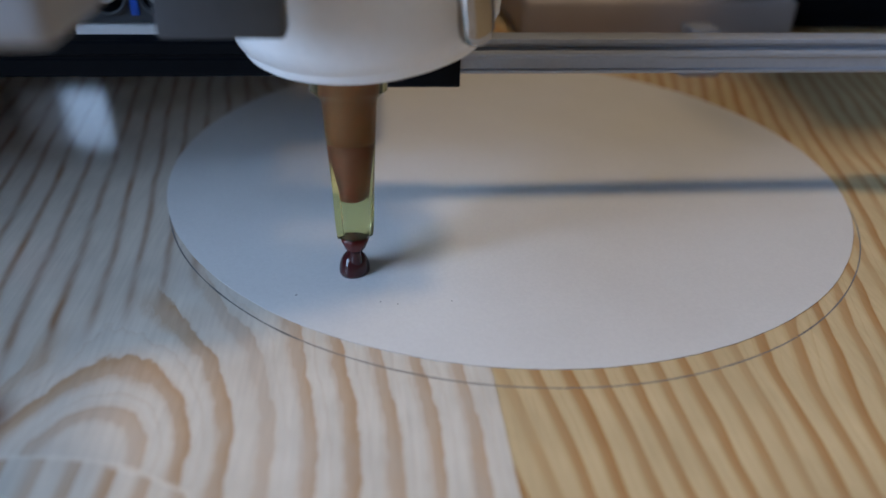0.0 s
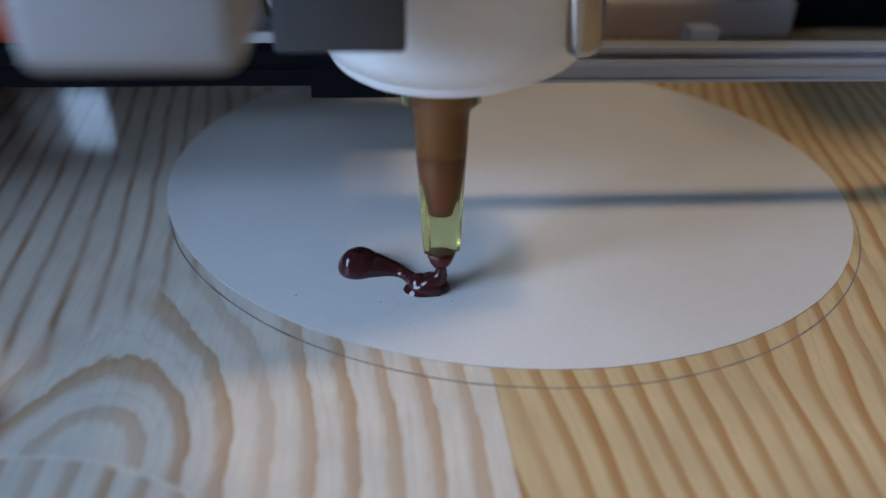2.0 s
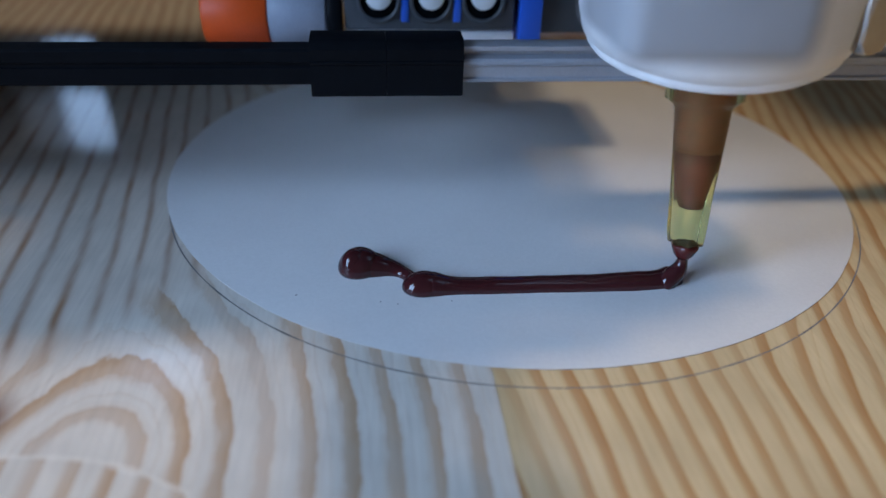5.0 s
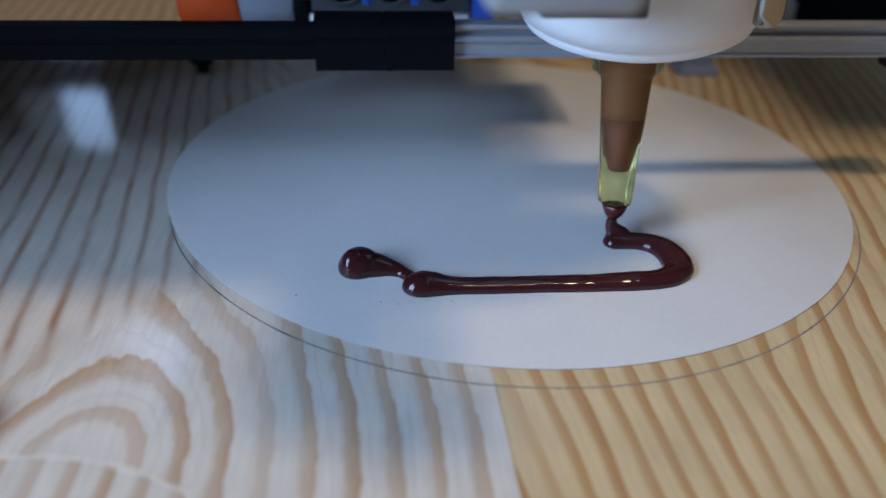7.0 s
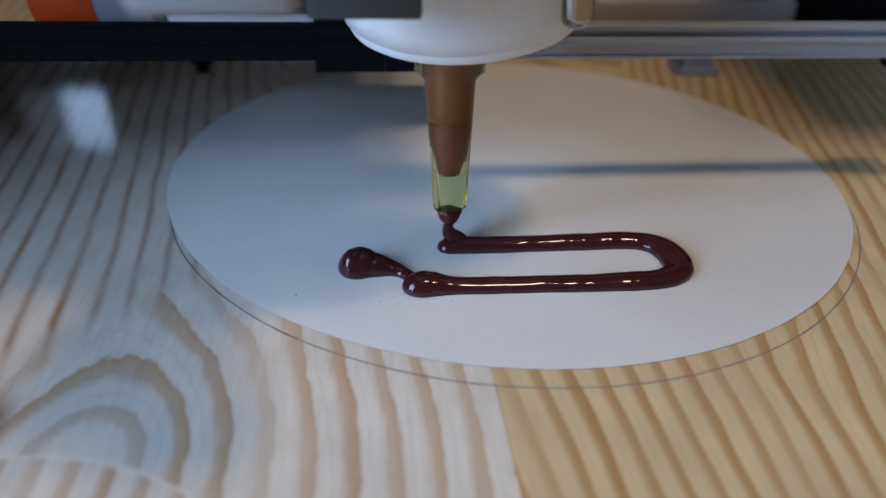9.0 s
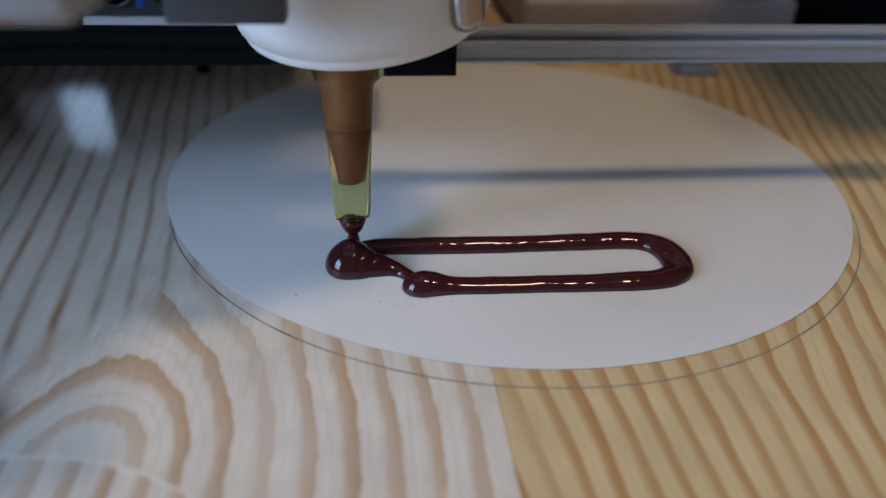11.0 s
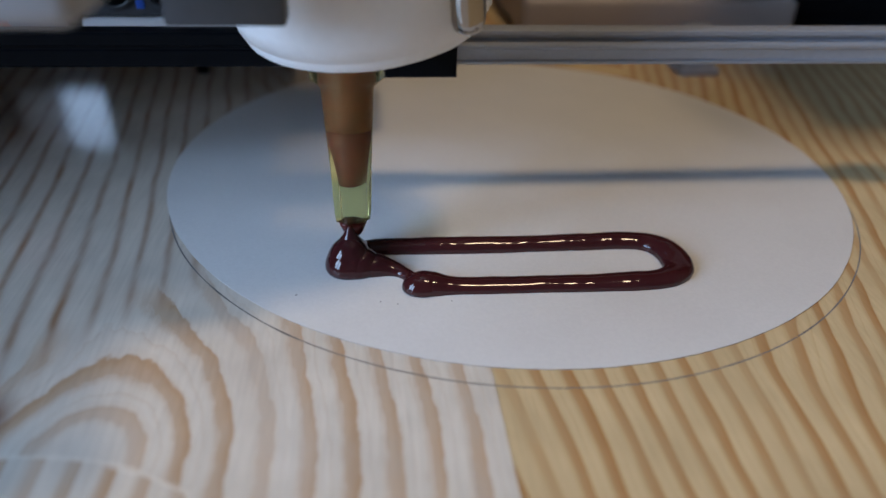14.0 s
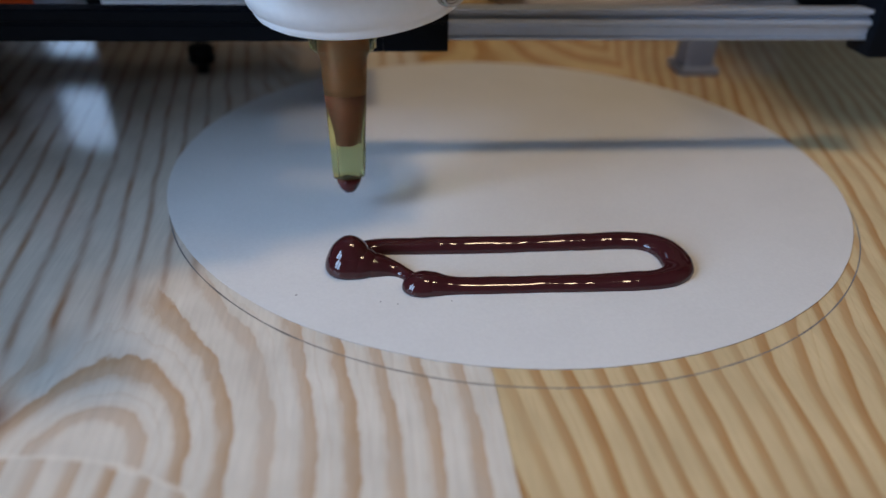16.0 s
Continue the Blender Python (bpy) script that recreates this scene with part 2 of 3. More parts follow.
# ---------------------------------------------------------------- room
def slab(name, x0, x1, y0, y1, z0, z1, mat, label, category):
    bm = box(x0, x1, y0, y1, z0, z1, 0)
    return tagged(link_mesh(name, bm, mat, None, "", False), label, category, kind="structure")


slab("floor", -1700, 1700, -1700, 1700, -860, -780, CARPET, "plain grey floor of the room", "floor")
slab("ceiling", -1600, 1600, -1600, 1600, 1700, 1780, PAINT, "plain pale painted ceiling", "ceiling")
slab("wall_east", 1500, 1600, -1500, 1500, -780, 1700, PAINT, "plain dim painted wall", "wall")
slab("wall_south", -1600, 1600, -1600, -1500, -780, 1700, PAINT, "plain dim painted wall", "wall")
west = thing("wall_west", "dim painted wall with a two-pane window", "wall", kind="structure")
for y0, y1, z0, z1 in ((-1500, -517, -780, 1700), (-93, 1500, -780, 1700), (-517, -93, -780, 78), (-517, -93, 682, 1700), (-323, -287, 78, 682)):
    part("wall_panel", box(-700, -610, y0, y1, z0, z1, 0), PAINT, west, smooth=False)
north = thing("wall_north", "dim painted wall with a small window", "wall", kind="structure")
for x0, x1, z0, z1 in ((-1600, -900, -780, 1700), (-400, 1600, -780, 1700), (-900, -400, -780, 340), (-900, -400, 1460, 1700)):
    part("wall_panel", box(x0, x1, 1500, 1600, z0, z1, 0), PAINT, north, smooth=False)
bench = thing("workbench", "dark wooden table under the pine board", "table")
part("tabletop", box(-580, 800, -480, 700, -48, -18, 3), TABLE, bench, smooth=False)
for x in (-530, 740):
    for y in (-440, 640):
        part("leg", box(x - 30, x + 30, y - 30, y + 30, -780, -48, 3), TABLE, bench, smooth=False)
for lx, half in LAMPS:
    lamp = thing("ceiling_lamp", "white ceiling lamp housing under the ceiling", "ceiling lamp", (lx * 1000, 60, 1640), "row of ceiling lamps")
    part("housing", box(-half * 1000 - 12, half * 1000 + 12, -125, 125, 0, 60, 8), WHITE_PLASTIC, lamp)

# ---------------------------------------------------------------- pine board with the pencil ring
board = thing("pine_board", "varnished glued pine board with knots and growth rings", "board")
edges = (-330, -118, 10.9, 74, 190, 330)
for x0, x1 in zip(edges, edges[1:]):
    part("plank", box(x0 + 0.008, x1 - 0.008, -120, 420, -18, 0.65, 0.04, 1), PINE_KNOT if x0 in (-118, 190) else PINE_LONG, board, smooth=False)
ring = bmesh.new()
SEG = 220
inner, outer = [], []
for i in range(SEG):
    a = 2 * math.pi * i / SEG
    w = 0.085 + 0.05 * noise.noise((i * 0.37, 2, 0))
    r = 46.65 + 0.10 * noise.noise((math.cos(a) * 3, math.sin(a) * 3, 1))
    for store, rr in ((inner, r - w), (outer, r + w)):
        store.append(ring.verts.new(((19.6 + rr * math.cos(a)) * MM, (97.05 + rr * math.sin(a)) * MM, 0.662 * MM)))
for i in range(SEG):
    j = (i + 1) % SEG
    ring.faces.new((inner[i], outer[i], outer[j], inner[j]))
part("pencil_line", ring, PENCIL, board, "thin pencil circle drawn round the disc")

disc = thing("card_disc", "round white card disc lying on the pine board", "disc", (19.63, 100.6, 0.65))
part("sheet", lathe([(47.3, 0.0), (47.68, 0.1), (47.7, 0.15), (47.6, 0.17)], 180, lambda a, z: 1 + 0.002 * noise.noise((math.cos(a) * 2.2, math.sin(a) * 2.2, 4)) + 0.0012 * noise.noise((math.cos(a) * 14, math.sin(a) * 14, 6))), PAPER, disc)
sharpen(disc.children[0], 30)

# ---------------------------------------------------------------- gantry rail: moves to and fro
rail = thing("gantry_rail", "black and grey plastic slide rail across the board", "rail")
sharpen(part("black_bar", extrude_profile([(18.4, 17.6), (21.6, 17.6), (21.6, 21.5), (21.3, 21.8), (18.5, 21.8), (18.2, 21.5), (18.2, 20.3), (18.5, 20.15), (18.5, 19.75), (18.2, 19.6), (18.2, 17.8)], -260, -6.4), BLACK, rail, "black plastic bar"))
groove = [(18.4, 17.8), (21.6, 17.8), (21.6, 22.0), (18.4, 22.2), (18.2, 22.1), (18.2, 21.6), (19.1, 21.4), (19.1, 20.9), (18.0, 20.7), (17.8, 20.4), (17.9, 20.0), (18.4, 19.7), (18.5, 18.4), (18.2, 18.2)]
sharpen(part("grey_bar", extrude_profile(groove, 10.8, 73.2), ALU, rail, "grey grooved bar"))
sleeve = [(17.3, 16.5), (22.2, 16.5), (22.4, 16.8), (22.4, 22.4), (21.8, 23.0), (18.6, 23.0), (17.8, 22.7), (17.2, 22.0), (17.2, 20.75), (17.0, 20.65), (17.0, 20.4), (17.2, 20.3), (17.1, 16.8)]
sharpen(part("joint_sleeve", extrude_profile(sleeve, -6.7, 2.0), BLACK, rail, "black coupling sleeve"))
sharpen(part("joint_sleeve", extrude_profile(sleeve, 2.05, 11.0), BLACK, rail, "black coupling sleeve"))
sharpen(part("end_bracket", box(73, 80, 16.8, 23, 15.5, 24, 0.6), BLACK, rail, "black end bracket"))

# ---------------------------------------------------------------- print head: slides along the rail
head = thing("sauce_print_head", "white sauce cup with yellow nozzle on plastic bricks", "print head")


def flutes(a, z):
    k = max(0.0, min(1.0, (12.5 - z) / 2.5))
    return 1 + 0.09 * k * math.cos(7 * a)


LEAN = mm_pose(0, 0, 5.65) @ pose(0, 0, 0, -10.0, -0.4, 0) @ mm_pose(0, 0, -6)
part("nozzle", moved(lathe([(1.5, 6.1), (1.82, 6.2), (1.94, 7.2), (2.05, 9.5), (2.15, 11.0), (2.52, 16), (2.82, 20.7), (2.95, 21.1), (3.65, 21.7), (3.95, 21.9), (3.95, 22.8), (4.15, 23.0), (4.15, 25.4)], 72, flutes), LEAN), YELLOW, head, "translucent yellow tapered nozzle")
part("sauce_core", moved(lathe([(0.75, 10.2), (1.1, 10.35), (1.4, 12), (1.85, 14.5), (2.1, 16.5)], 40), LEAN), CORE, head, "dark red sauce inside the nozzle")
part("sauce_film", moved(lathe([(2.12, 16.4), (2.25, 17.5), (2.5, 22), (2.5, 25.4)], 40), LEAN), FILM, head, "brown sauce film higher in the nozzle")
part("sauce_tip", lathe([(0.3, 3.7), (0.75, 3.9), (1.15, 4.45), (1.42, 5.15), (1.5, 5.6), (1.3, 5.8), (0.5, 5.9)], 56, lambda a, z: 1 + (0.06 * math.cos(7 * a) if z > 5.5 else 0)), TIP, head, "sauce hanging from the nozzle mouth")


def crumple(a, z):
    return 1 + 0.008 * noise.noise((math.cos(a) * 3, math.sin(a) * 3, z * 0.12)) + 0.004 * noise.noise((math.cos(a) * 9, math.sin(a) * 9, z * 0.4))


part("cup", moved(lathe([(3.2, 25.5), (10.6, 25.55), (10.95, 25.8), (11.05, 26.5), (11.08, 26.9), (11.4, 27.0), (11.7, 29), (11.9, 36), (12.2, 48), (11.6, 48.2), (11.3, 36), (10.7, 27), (3.2, 26.5)], 96, crumple, close=False), mm_pose(2.1, 8.9, 26.1, 9.5, -5.9, 0) @ mm_pose(0, 0, -25.5) @ Matrix.Diagonal((1.2, 1.2, 1, 1))), CUP, head, "white paper-wrapped cup")
part("paper_flap", moved(box(-1.2, 1.2, -0.12, 0.12, 0, 12, 0.05, 1), mm_pose(14.9, 6.0, 28.0, 0, 8, 60)), CUP, head, "loose edge of the paper wrap")
part("steel_pin", moved(lathe([(0.3, 0), (0.9, 0.15), (1.45, 0.6), (1.75, 1.6), (1.95, 5), (2.0, 16)], 40), mm_pose(12.0, -2.4, 27.3, 0, -7, 0)), CHROME, head, "chrome rounded pin")
sharpen(part("front_block", box(-14.0, -4.3, -12.2, -9.0, 30.5, 45, 0.35), DARK_GREY, head, "dark grey plastic block"))
sharpen(part("front_housing", box(-22.3, -12.6, -34, -25, 36.0, 50, 1.0, 3), LIGHT_GREY, head, "light grey plastic housing"))
part("orange_sleeve", moved(lathe([(4.0, 0), (4.2, 0.2), (4.2, 8.4), (4.0, 8.6)], 40), mm_pose(-56.1, 38.9, 20.9, 0, 90, 0)), ORANGE, head, "orange plastic sleeve")
part("grey_sleeve", moved(lathe([(3.9, 0), (4.1, 0.25), (4.1, 7.45), (3.9, 7.7)], 40), mm_pose(-47.4, 38.9, 20.9, 0, 90, 0)), MID_GREY, head, "blue-grey plastic sleeve")
part("black_collar", moved(lathe([(4.1, 0), (4.3, 0.2), (4.3, 1.8), (4.1, 2.0)], 40), mm_pose(-39.6, 38.9, 20.9, 0, 90, 0)), BLACK, head, "black collar")
sharpen(part("rear_beam", box(-37.3, -14.0, 35.2, 58, 19.4, 27, 0.5), DARK_GREY, head, "dark grey beam with round holes"))
sharpen(part("rear_strip", box(-37.4, -14.0, 35.0, 57, 17.5, 19.3, 0.2), WHITE_PLASTIC, head, "white strip under the beam"))
for x in (-32.6, -25.55, -18.45):
    bore = part("hole", moved(lathe([(2.6, 0), (2.95, 0.15), (2.95, 0.6), (2.4, 0.65), (2.4, 0.1)], 32), mm_pose(x, 35.3, 23.4, 90, 0, 0)), DARK_GREY, head, "raised round hole")
    part("bore", moved(lathe([(2.4, 0.12), (2.4, 0.16)], 32), mm_pose(x, 35.3, 23.4, 90, 0, 0)), BLACK, bore)
    part("pin_end", moved(lathe([(1.75, 0.1), (1.75, 0.6), (1.5, 0.8)], 32), mm_pose(x, 35.3, 24.0, 90, 0, 0)), WHITE_PLASTIC, bore, "white round pin end")
for x in (-29.1, -22.0):
    part("slot", box(x - 0.55, x + 0.55, 34.9, 35.3, 20.6, 26.5, 0.1, 1), BLUE, head, "dark blue plug")
sharpen(part("blue_block", box(-13.4, -10.3, 34.4, 44, 17.4, 27, 0.3), BLUE, head, "blue plastic block"))
sharpen(part("rear_block", box(-10.1, 7, 37, 57, 18.5, 30, 0.5), DARK_GREY, head, "dark grey block behind the cup"))
# Unseen plate riding above the head, added to keep lamp light off the disc.
sharpen(part("carriage_plate", box(-66, 6, -8, 74, 50.2, 54, 0.5), DARK_GREY, head, "unseen dark grey plate added over the head to shade the disc"))
sharpen(part("carrier_arm", box(-31, -14, -30, 42, 44, 50, 0.6), DARK_GREY, head, "dark grey carrier arm above"))
sharpen(part("rear_post", box(-31, -24, 35.6, 41.6, 26.8, 44.2, 0.4), DARK_GREY, head))


# ---------------------------------------------------------------- things behind
knob = thing("levelling_foot", "small round black levelling foot on the board", "foot", (-31.5, 143, 0.65))
part("stem", lathe([(1.2, 0), (1.2, 2.0)], 20), BLACK, knob)
part("cap", lathe([(1.6, 1.6), (2.4, 2.2), (2.4, 4.8), (1.8, 5.4)], 28), BLACK, knob)
# Unseen plates, added only to block lamp and window light from the rear board.
panel = thing("machine_frame", "unseen black plates added to shade the board from lamps and windows", "frame", (0, 0, 0.65))
# The back plates mirror dark in the varnish; their gaps let the window's reflection through.
for x0, x1, z0, z1 in ((-300, -117, 0, 135), (-87, 260, 0, 135), (-117, -87, 0, 22.5), (-117, -87, 28.5, 39.2), (-117, -87, 61.3, 135)):
    part("back_plate", box(x0, x1, 245, 251, z0, z1, 0.3, 1), BLACK, panel, smooth=False)
part("side_plate", box(-130, -124, 20, 49.7, 0, 46, 0.3, 1), BLACK, panel, smooth=False)
part("side_plate", box(-130, -124, 50, 89.7, 0, 118, 0.3, 1), BLACK, panel, smooth=False)
part("side_plate", box(-130, -124, 90, 244.5, 0, 118, 0.3, 1), BLACK, panel, smooth=False)
part("top_plate", box(-123.8, 0, 118, 166, 100.5, 104, 0.3, 1), BLACK, panel, smooth=False)
part("top_plate", box(88, 260, 104, 172, 100.5, 104, 0.3, 1), BLACK, panel, smooth=False)
part("top_plate", box(-123.8, -14, 88, 117.7, 100.5, 104, 0.3, 1), BLACK, panel, smooth=False)
part("top_plate", box(-123.8, -26, 66, 87.7, 100.5, 104, 0.3, 1), BLACK, panel, smooth=False)
# Added out of view: gives the varnish a pale band to mirror.
part("pale_strip", box(-86, -5, 243, 244.9, 22.5, 28.5, 0.3, 1), WHITE_PLASTIC, panel, "unseen pale strip added for its reflection in the varnish", smooth=False)
foot = thing("rear_post", "grey-white plastic upright post on the board", "post", (0, 0, 0.65))
sharpen(part("column", box(62.5, 68.5, 140, 146, 1.2, 9, 0.6), MID_GREY, foot))
sharpen(part("base", box(61.5, 69.5, 139, 147, 0, 1.6, 0.4), MID_GREY, foot))
case = thing("grey_case", "low pale grey plastic case on the board", "case", (0, 0, 0.65))
sharpen(part("body", box(34, 98, 165, 235, 0, 9, 1.5, 3), ROSE_GREY, case))
sharpen(part("lid", box(34.5, 97.5, 178, 234.5, 9.1, 14, 0.6), MID_GREY, case))
tray = thing("black_tray", "low black plastic tray on the board", "tray", (0, 0, 0.65))
part("base", box(103, 230, 174, 240, 0, 3, 1.0), BLACK, tray)
part("rim", box(103, 230, 174, 178, 2.5, 12, 1.0), BLACK, tray)
part("rim", box(103, 107, 178, 240, 2.5, 12, 1.0), BLACK, tray)

# ---------------------------------------------------------------- sauce on the card: pieces that come one by one
sauce = thing("sauce_line", "glossy dark red-brown sauce line on white card", "sauce", (0, 0, 0.8))


def dome_profile(a, h, peak=0.0):
    """Half outline of a settled drop of base radius a and height h; peak draws the top to a point."""
    rows = [(a * 0.93, -0.05), (a * 0.99, 0.12 * h)]
    for i in range(1, 11):
        q = i / 10 * math.pi / 2
        r = a * math.cos(q) ** (0.9 + 0.9 * peak)
        rows.append((max(r, 0.02), h * (0.12 + 0.88 * math.sin(q))))
    return rows


def drop(x, y, a, h, t, peak=0.0, wide=1.0):
    bm = lathe(dome_profile(a, h, peak), 36, lambda q, z: 1 + 0.03 * math.cos(2 * q + x) + 0.02 * math.sin(3 * q + y))
    for v in bm.verts:
        v.co.x *= wide
    return part("sauce_drop", bm, SAUCE, sauce), (x, y, 0.0), t


# Along the line: x, y, half width, height, and the second at which the nozzle lays it.
LINE = [(-0.7, 71.42, 2.0, 2.1, 0.55), (0.9, 71.15, 1.6, 1.7, 0.65), (2.3, 70.7, 1.15, 1.15, 0.8), (3.5, 69.8, 0.82, 0.85, 0.95), (4.4, 68.5, 1.0, 1.0, 1.2), (5.0, 67.4, 1.6, 1.5, 1.6), (6.4, 67.2, 1.78, 1.68, 1.9), (8.3, 67.0, 1.42, 1.27, 2.25),
        (11.0, 66.95, 1.33, 1.1, 2.57), (14.5, 66.9, 1.35, 1.12, 2.92), (18.0, 66.85, 1.33, 1.1, 3.27), (21.0, 66.8, 1.36, 1.12, 3.57), (24.0, 66.75, 1.38, 1.14, 3.9), (27.0, 66.8, 1.45, 1.2, 4.27), (29.5, 66.85, 1.5, 1.28, 4.55), (31.8, 67.05, 1.5, 1.25, 4.8),
        (33.6, 67.7, 1.6, 1.3, 5.05), (34.8, 68.9, 1.75, 1.35, 5.3), (35.2, 70.7, 1.85, 1.45, 5.6), (34.95, 72.6, 1.8, 1.5, 5.95), (34.0, 74.3, 1.7, 1.5, 6.25), (32.3, 75.3, 1.55, 1.4, 6.65), (30.0, 75.6, 1.48, 1.35, 6.9),
        (27.0, 75.5, 1.42, 1.37, 7.25), (24.0, 75.45, 1.4, 1.35, 7.5), (20.0, 75.4, 1.36, 1.29, 7.85), (16.0, 75.35, 1.38, 1.29, 8.22), (12.0, 75.35, 1.4, 1.32, 8.65), (9.5, 75.4, 1.4, 1.32, 8.92), (6.0, 75.5, 1.4, 1.32, 9.35), (2.5, 75.6, 1.38, 1.29, 9.75), (0.0, 75.5, 1.35, 1.29, 10.1), (-2.0, 74.9, 1.35, 1.2, 10.5), (-2.8, 73.6, 1.5, 1.5, 10.8)]


def smooth_line(k, f):
    """A point of the line between knots k and k + 1, on a smooth curve through them."""
    p = [np.array(LINE[max(0, min(len(LINE) - 1, k + i))]) for i in (-1, 0, 1, 2)]
    out = 0.5 * (2 * p[1] + (p[2] - p[0]) * f + (2 * p[0] - 5 * p[1] + 4 * p[2] - p[3]) * f * f + (3 * p[1] - p[0] - 3 * p[2] + p[3]) * f ** 3)
    out[4] = p[1][4] + (p[2][4] - p[1][4]) * f
    return out


def line_samples(step):
    rows = []
    for k in range(len(LINE) - 1):
        n = max(1, round(math.hypot(LINE[k + 1][0] - LINE[k][0], LINE[k + 1][1] - LINE[k][1]) / step))
        rows += [smooth_line(k, i / n) for i in range(n)]
    return rows + [np.array(LINE[-1])]


def line_piece(rows, i0, i1):
    """One laid length of the line: a low rounded rope with a flat underside, at its own centre."""
    mid = rows[(i0 + i1) // 2]
    bm = bmesh.new()
    rings = []
    for i in range(i0, i1 + 1):
        x, y, a, h, t = rows[i]
        d = rows[min(i + 1, len(rows) - 1)] - rows[max(i - 1, 0)]
        n = np.array((-d[1], d[0])) / math.hypot(d[0], d[1])
        a *= 1 + 0.05 * noise.noise((x * 0.35, y * 0.35, 3)) + 0.025 * noise.noise((x * 0.9, y * 0.9, 7))
        h *= 1 + 0.09 * noise.noise((x * 0.3, y * 0.3, 5)) + 0.03 * noise.noise((x * 0.9, y * 0.9, 9))
        ring = []
        for k in range(17):
            q = math.pi * k / 16
            c, z = math.cos(q), math.sin(q) ** 0.8
            ring.append(bm.verts.new(((x - mid[0] + n[0] * a * c * (1 - 0.06 * (z < 0.05))) * MM, (y - mid[1] + n[1] * a * c * (1 - 0.06 * (z < 0.05))) * MM, (h * (0.1 + 0.9 * z) if 0 < k < 16 else -0.05) * MM)))
        rings.append(ring)
    for a, b in zip(rings, rings[1:]):
        for k in range(16):
            bm.faces.new((a[k], a[k + 1], b[k + 1], b[k]))
        bm.faces.new((a[0], b[0], b[16], a[16]))
    bm.faces.new(rings[0])
    bm.faces.new(rings[-1])
    ob = part("sauce_length", bm, SAUCE, sauce)
    sharpen(ob, 60)
    return ob, (mid[0], mid[1], 0.0), mid[4]


def laid_pieces():
    rows = line_samples(0.3)
    laid = [line_piece(rows, i, min(i + 4, len(rows) - 1)) for i in range(0, len(rows) - 1, 4)]
    laid += [drop(-2.2, 71.1, 1.75, 2.75, -1), drop(-1.3, 71.2, 1.75, 2.45, 0.42), drop(-1.6, 71.45, 2.35, 2.55, 0.75, 0, 1.06),
             drop(4.9, 67.3, 1.3, 1.75, 1.3), drop(5.3, 67.2, 1.97, 1.88, 2.15, 0, 1.16), drop(-2.65, 72.0, 2.95, 3.0, 10.85), drop(-2.7, 72.15, 2.75, 3.8, 11.1, 0.25)]
    return laid


LAID = laid_pieces()
strand = part("strand", tube([(0, 0, 5.2), (0, 0, 4.6), (-0.03, 0, 4.1), (-0.08, 0, 3.5), (-0.05, 0, 2.9), (0.15, 0, 2.4), (0.55, 0, 2.0), (1.15, 0, 1.65), (1.8, 0, 1.25), (2.4, 0, 1.0), (2.7, 0, 0.9)], [0.8, 0.55, 0.52, 0.6, 0.75, 0.92, 1.05, 1.12, 1.08, 0.9, 0.5], 18), SAUCE, head, "strand of sauce below the nozzle")
front = part("sauce_end", lathe(dome_profile(1.36, 1.18), 36), SAUCE, sauce)
peak = part("sauce_peak", lathe([(2.2, 0), (1.75, 0.5), (1.25, 1.05), (0.86, 1.6), (0.58, 2.1), (0.4, 2.5), (0.32, 2.8)], 28), SAUCE, sauce)

for x, y, r in ((-8.4, 66.6, 0.09), (0.6, 64.9, 0.07), (2.4, 64.4, 0.06), (8.2, 64.6, 0.07)):
    crumb = thing("crumb", "tiny dark speck on the white card", "crumb", (x, y, 0.8), "specks on the card")
    part("grain", lathe([(r, -0.01), (r * 0.9, 0.05), (r * 0.4, 0.09)], 9), SAUCE, crumb)

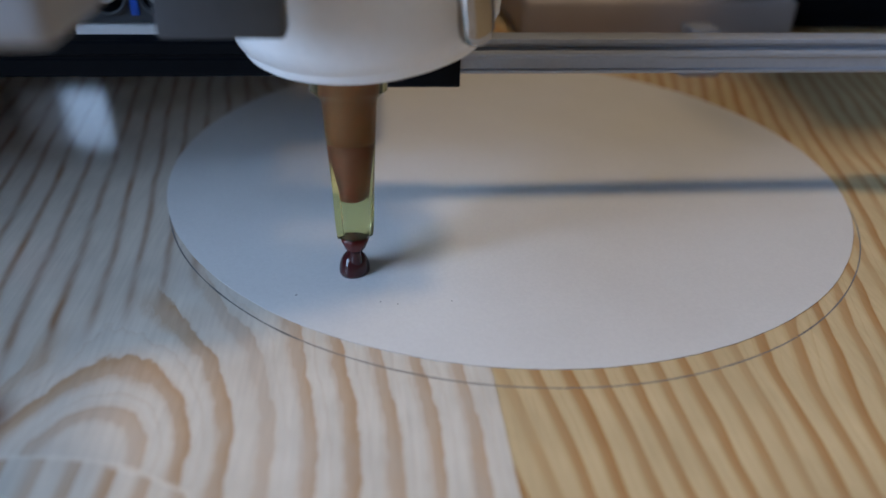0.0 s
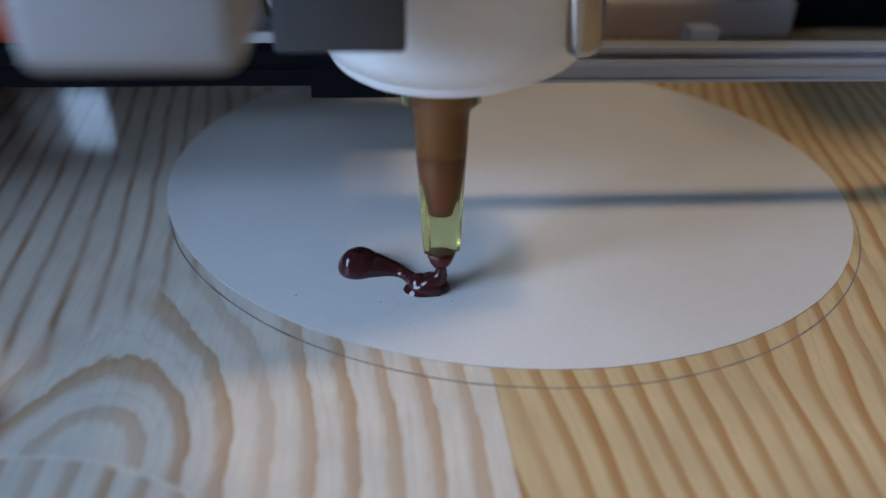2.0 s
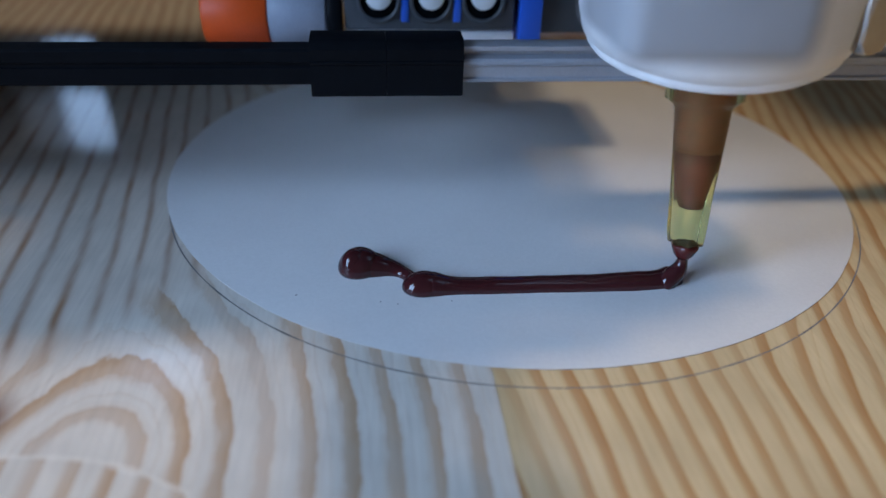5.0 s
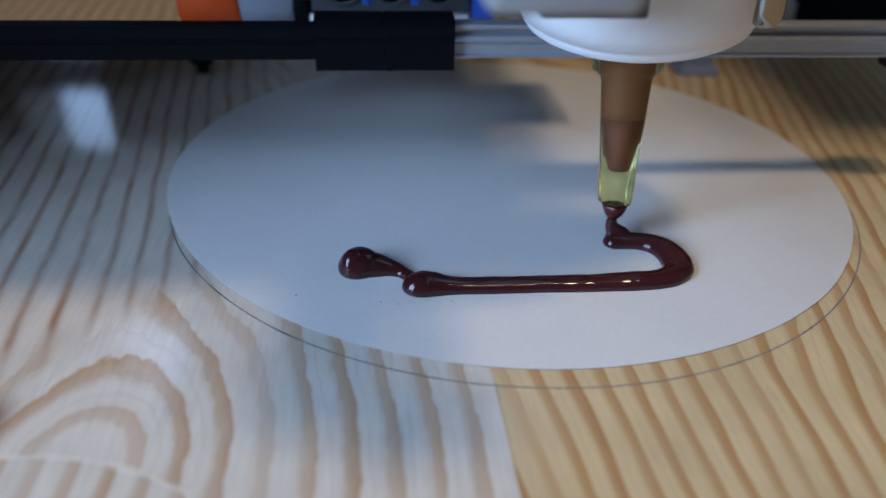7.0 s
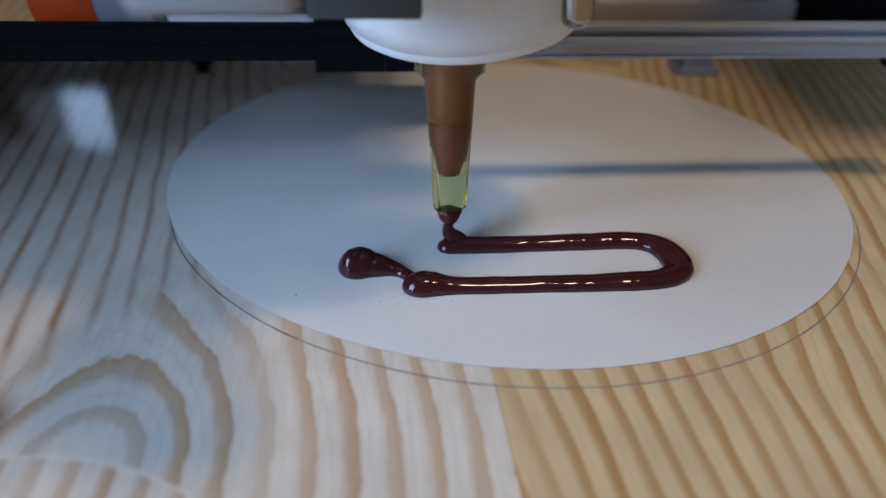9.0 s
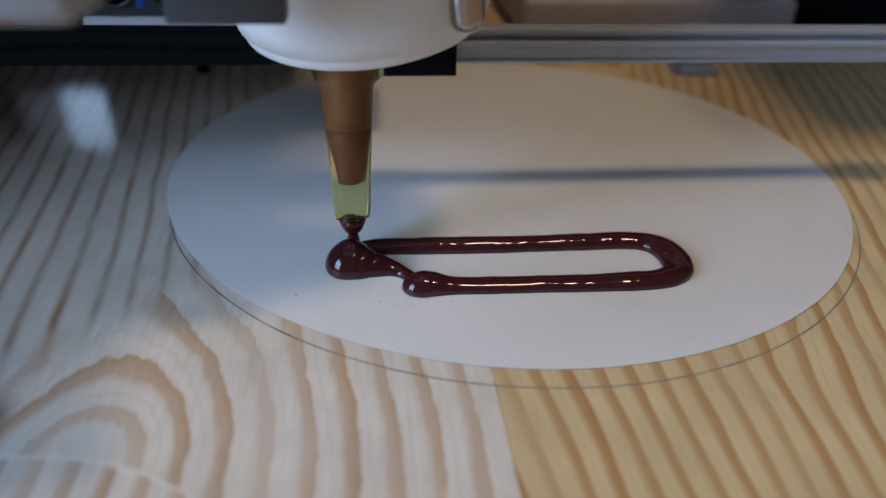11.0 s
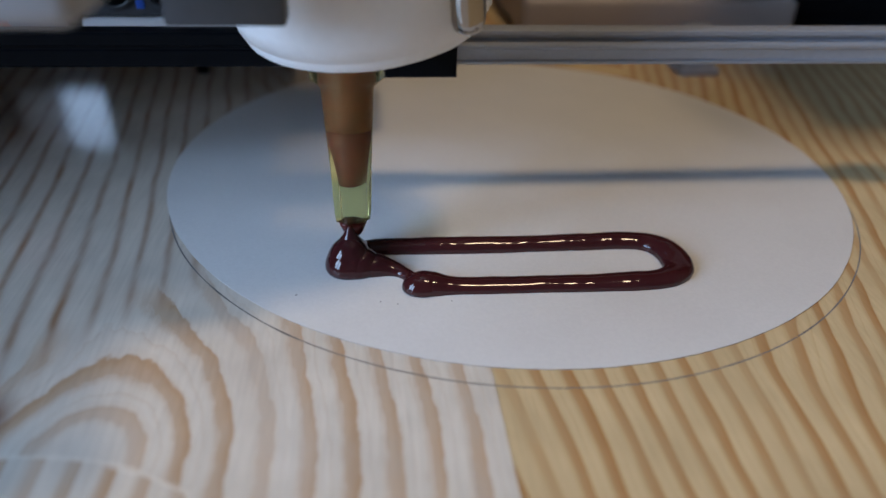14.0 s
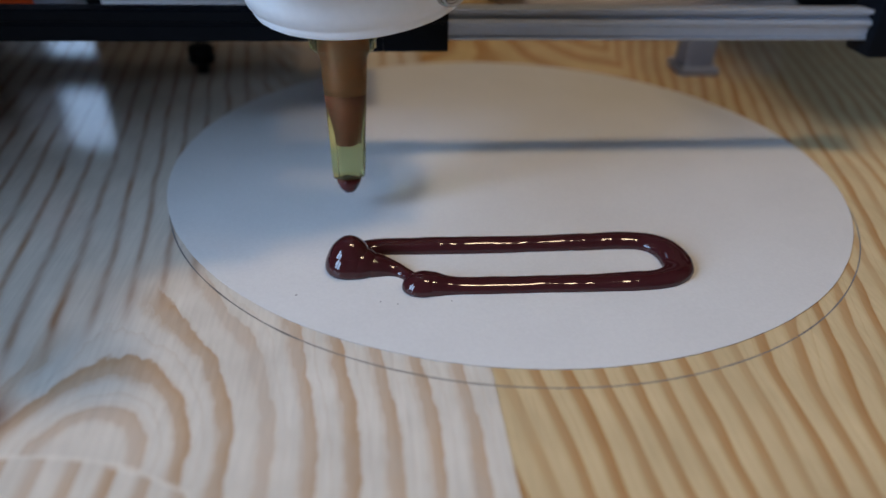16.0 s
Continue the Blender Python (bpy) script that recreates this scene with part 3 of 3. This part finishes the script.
# ---------------------------------------------------------------- how the head goes: seconds, x, y
GO = [(0.0, -2.0, 70.4), (0.5, -0.3, 70.5), (1.0, 4.6, 69.35), (1.5, 5.4, 67.5), (2.0, 7.1, 66.8), (2.5, 11.65, 66.5), (3.0, 16.5, 66.4),
      (3.5, 21.3, 66.55), (4.0, 25.95, 66.65), (4.2, 27.5, 66.7), (4.8, 33.0, 66.9), (5.1, 34.4, 67.6), (6.0, 34.9, 74.0), (6.3, 34.6, 75.8), (6.5, 33.05, 76.5), (7.0, 29.0, 76.8),
      (7.5, 23.85, 76.75), (8.0, 18.2, 76.45), (8.5, 13.25, 76.3), (9.0, 8.95, 76.35), (9.2, 7.3, 76.3), (10.3, -1.75, 76.3), (10.6, -2.3, 75.6), (11.2, -2.3, 74.4), (11.5, -2.3, 74.35),
      (12.0, -2.27, 74.7), (13.5, -2.27, 74.7), (14.0, -2.25, 74.05), (14.5, -3.05, 76.9), (15.0, -2.95, 79.9), (15.5, -2.95, 83.3), (16.0, -2.85, 85.2)]

# Turn of the strand about the nozzle: it trails behind the way the head goes.
TRAIL = [(0.0, 100, 0), (0.3, 110, 0), (0.55, 160, 0), (1.0, 168, 0), (1.5, 130, 0), (2.0, 180, 0), (4.7, 185, 0), (5.2, 230, 0), (5.9, 265, 0), (6.25, 300, 0), (6.6, 325, 0), (7.0, 335, 0), (10.2, 338, 0), (10.6, 320, 0), (11.0, 270, 0), (14.4, 270, 0), (15.0, 270, 0.4), (15.15, 270, 1.5), (15.3, 270, 24), (16.0, 270, 24)]


def motions():
    walk(head, [(t, mm_pose(x, y, 0)) for t, x, y in GO])
    walk(rail, [(t, mm_pose(0, y, 0)) for t, x, y in GO])
    walk(strand, [(t, mm_pose(0, 0, up, 0, 0, turn)) for t, turn, up in TRAIL])
    walk(front, [(0.0, mm_pose(-1.8, 71.2, 0))] + [(t, mm_pose(x, y, 0)) for x, y, a, h, t in LINE] + [(16.0, mm_pose(LINE[-1][0], LINE[-1][1], 0))])
    walk(peak, [(t, mm_pose(x, y, z)) for t, x, y, z in ((0.0, -2.3, 71.2, -0.8), (10.9, -2.3, 71.4, -0.8), (11.15, -2.6, 72.6, 2.2), (14.0, -2.6, 72.6, 2.2), (14.5, -2.7, 72.8, 2.3), (15.0, -2.7, 73.0, 2.5), (15.1, -2.7, 72.8, 2.2), (15.35, -2.65, 72.1, 0.4), (16.0, -2.65, 72.1, 0.2))])
    for ob, (x, y, z), t in LAID:
        if t < 0:
            walk(ob, [(0.0, mm_pose(x, y, z)), (16.0, mm_pose(x, y, z))])
            continue
        # Each piece swells up out of the card where the nozzle lays it; the big drops swell slowly.
        low, high = mm_pose(x, y, z - 4.3), mm_pose(x, y, z)
        t0 = t - (0.5 if ob.name.startswith("sauce_drop") else 0.14)
        rows = [(0.0, low), (t0, low)] if t0 > 0.05 else [(0.0, low)]
        walk(ob, rows + [(t, high), (16.0, high)])


motions()
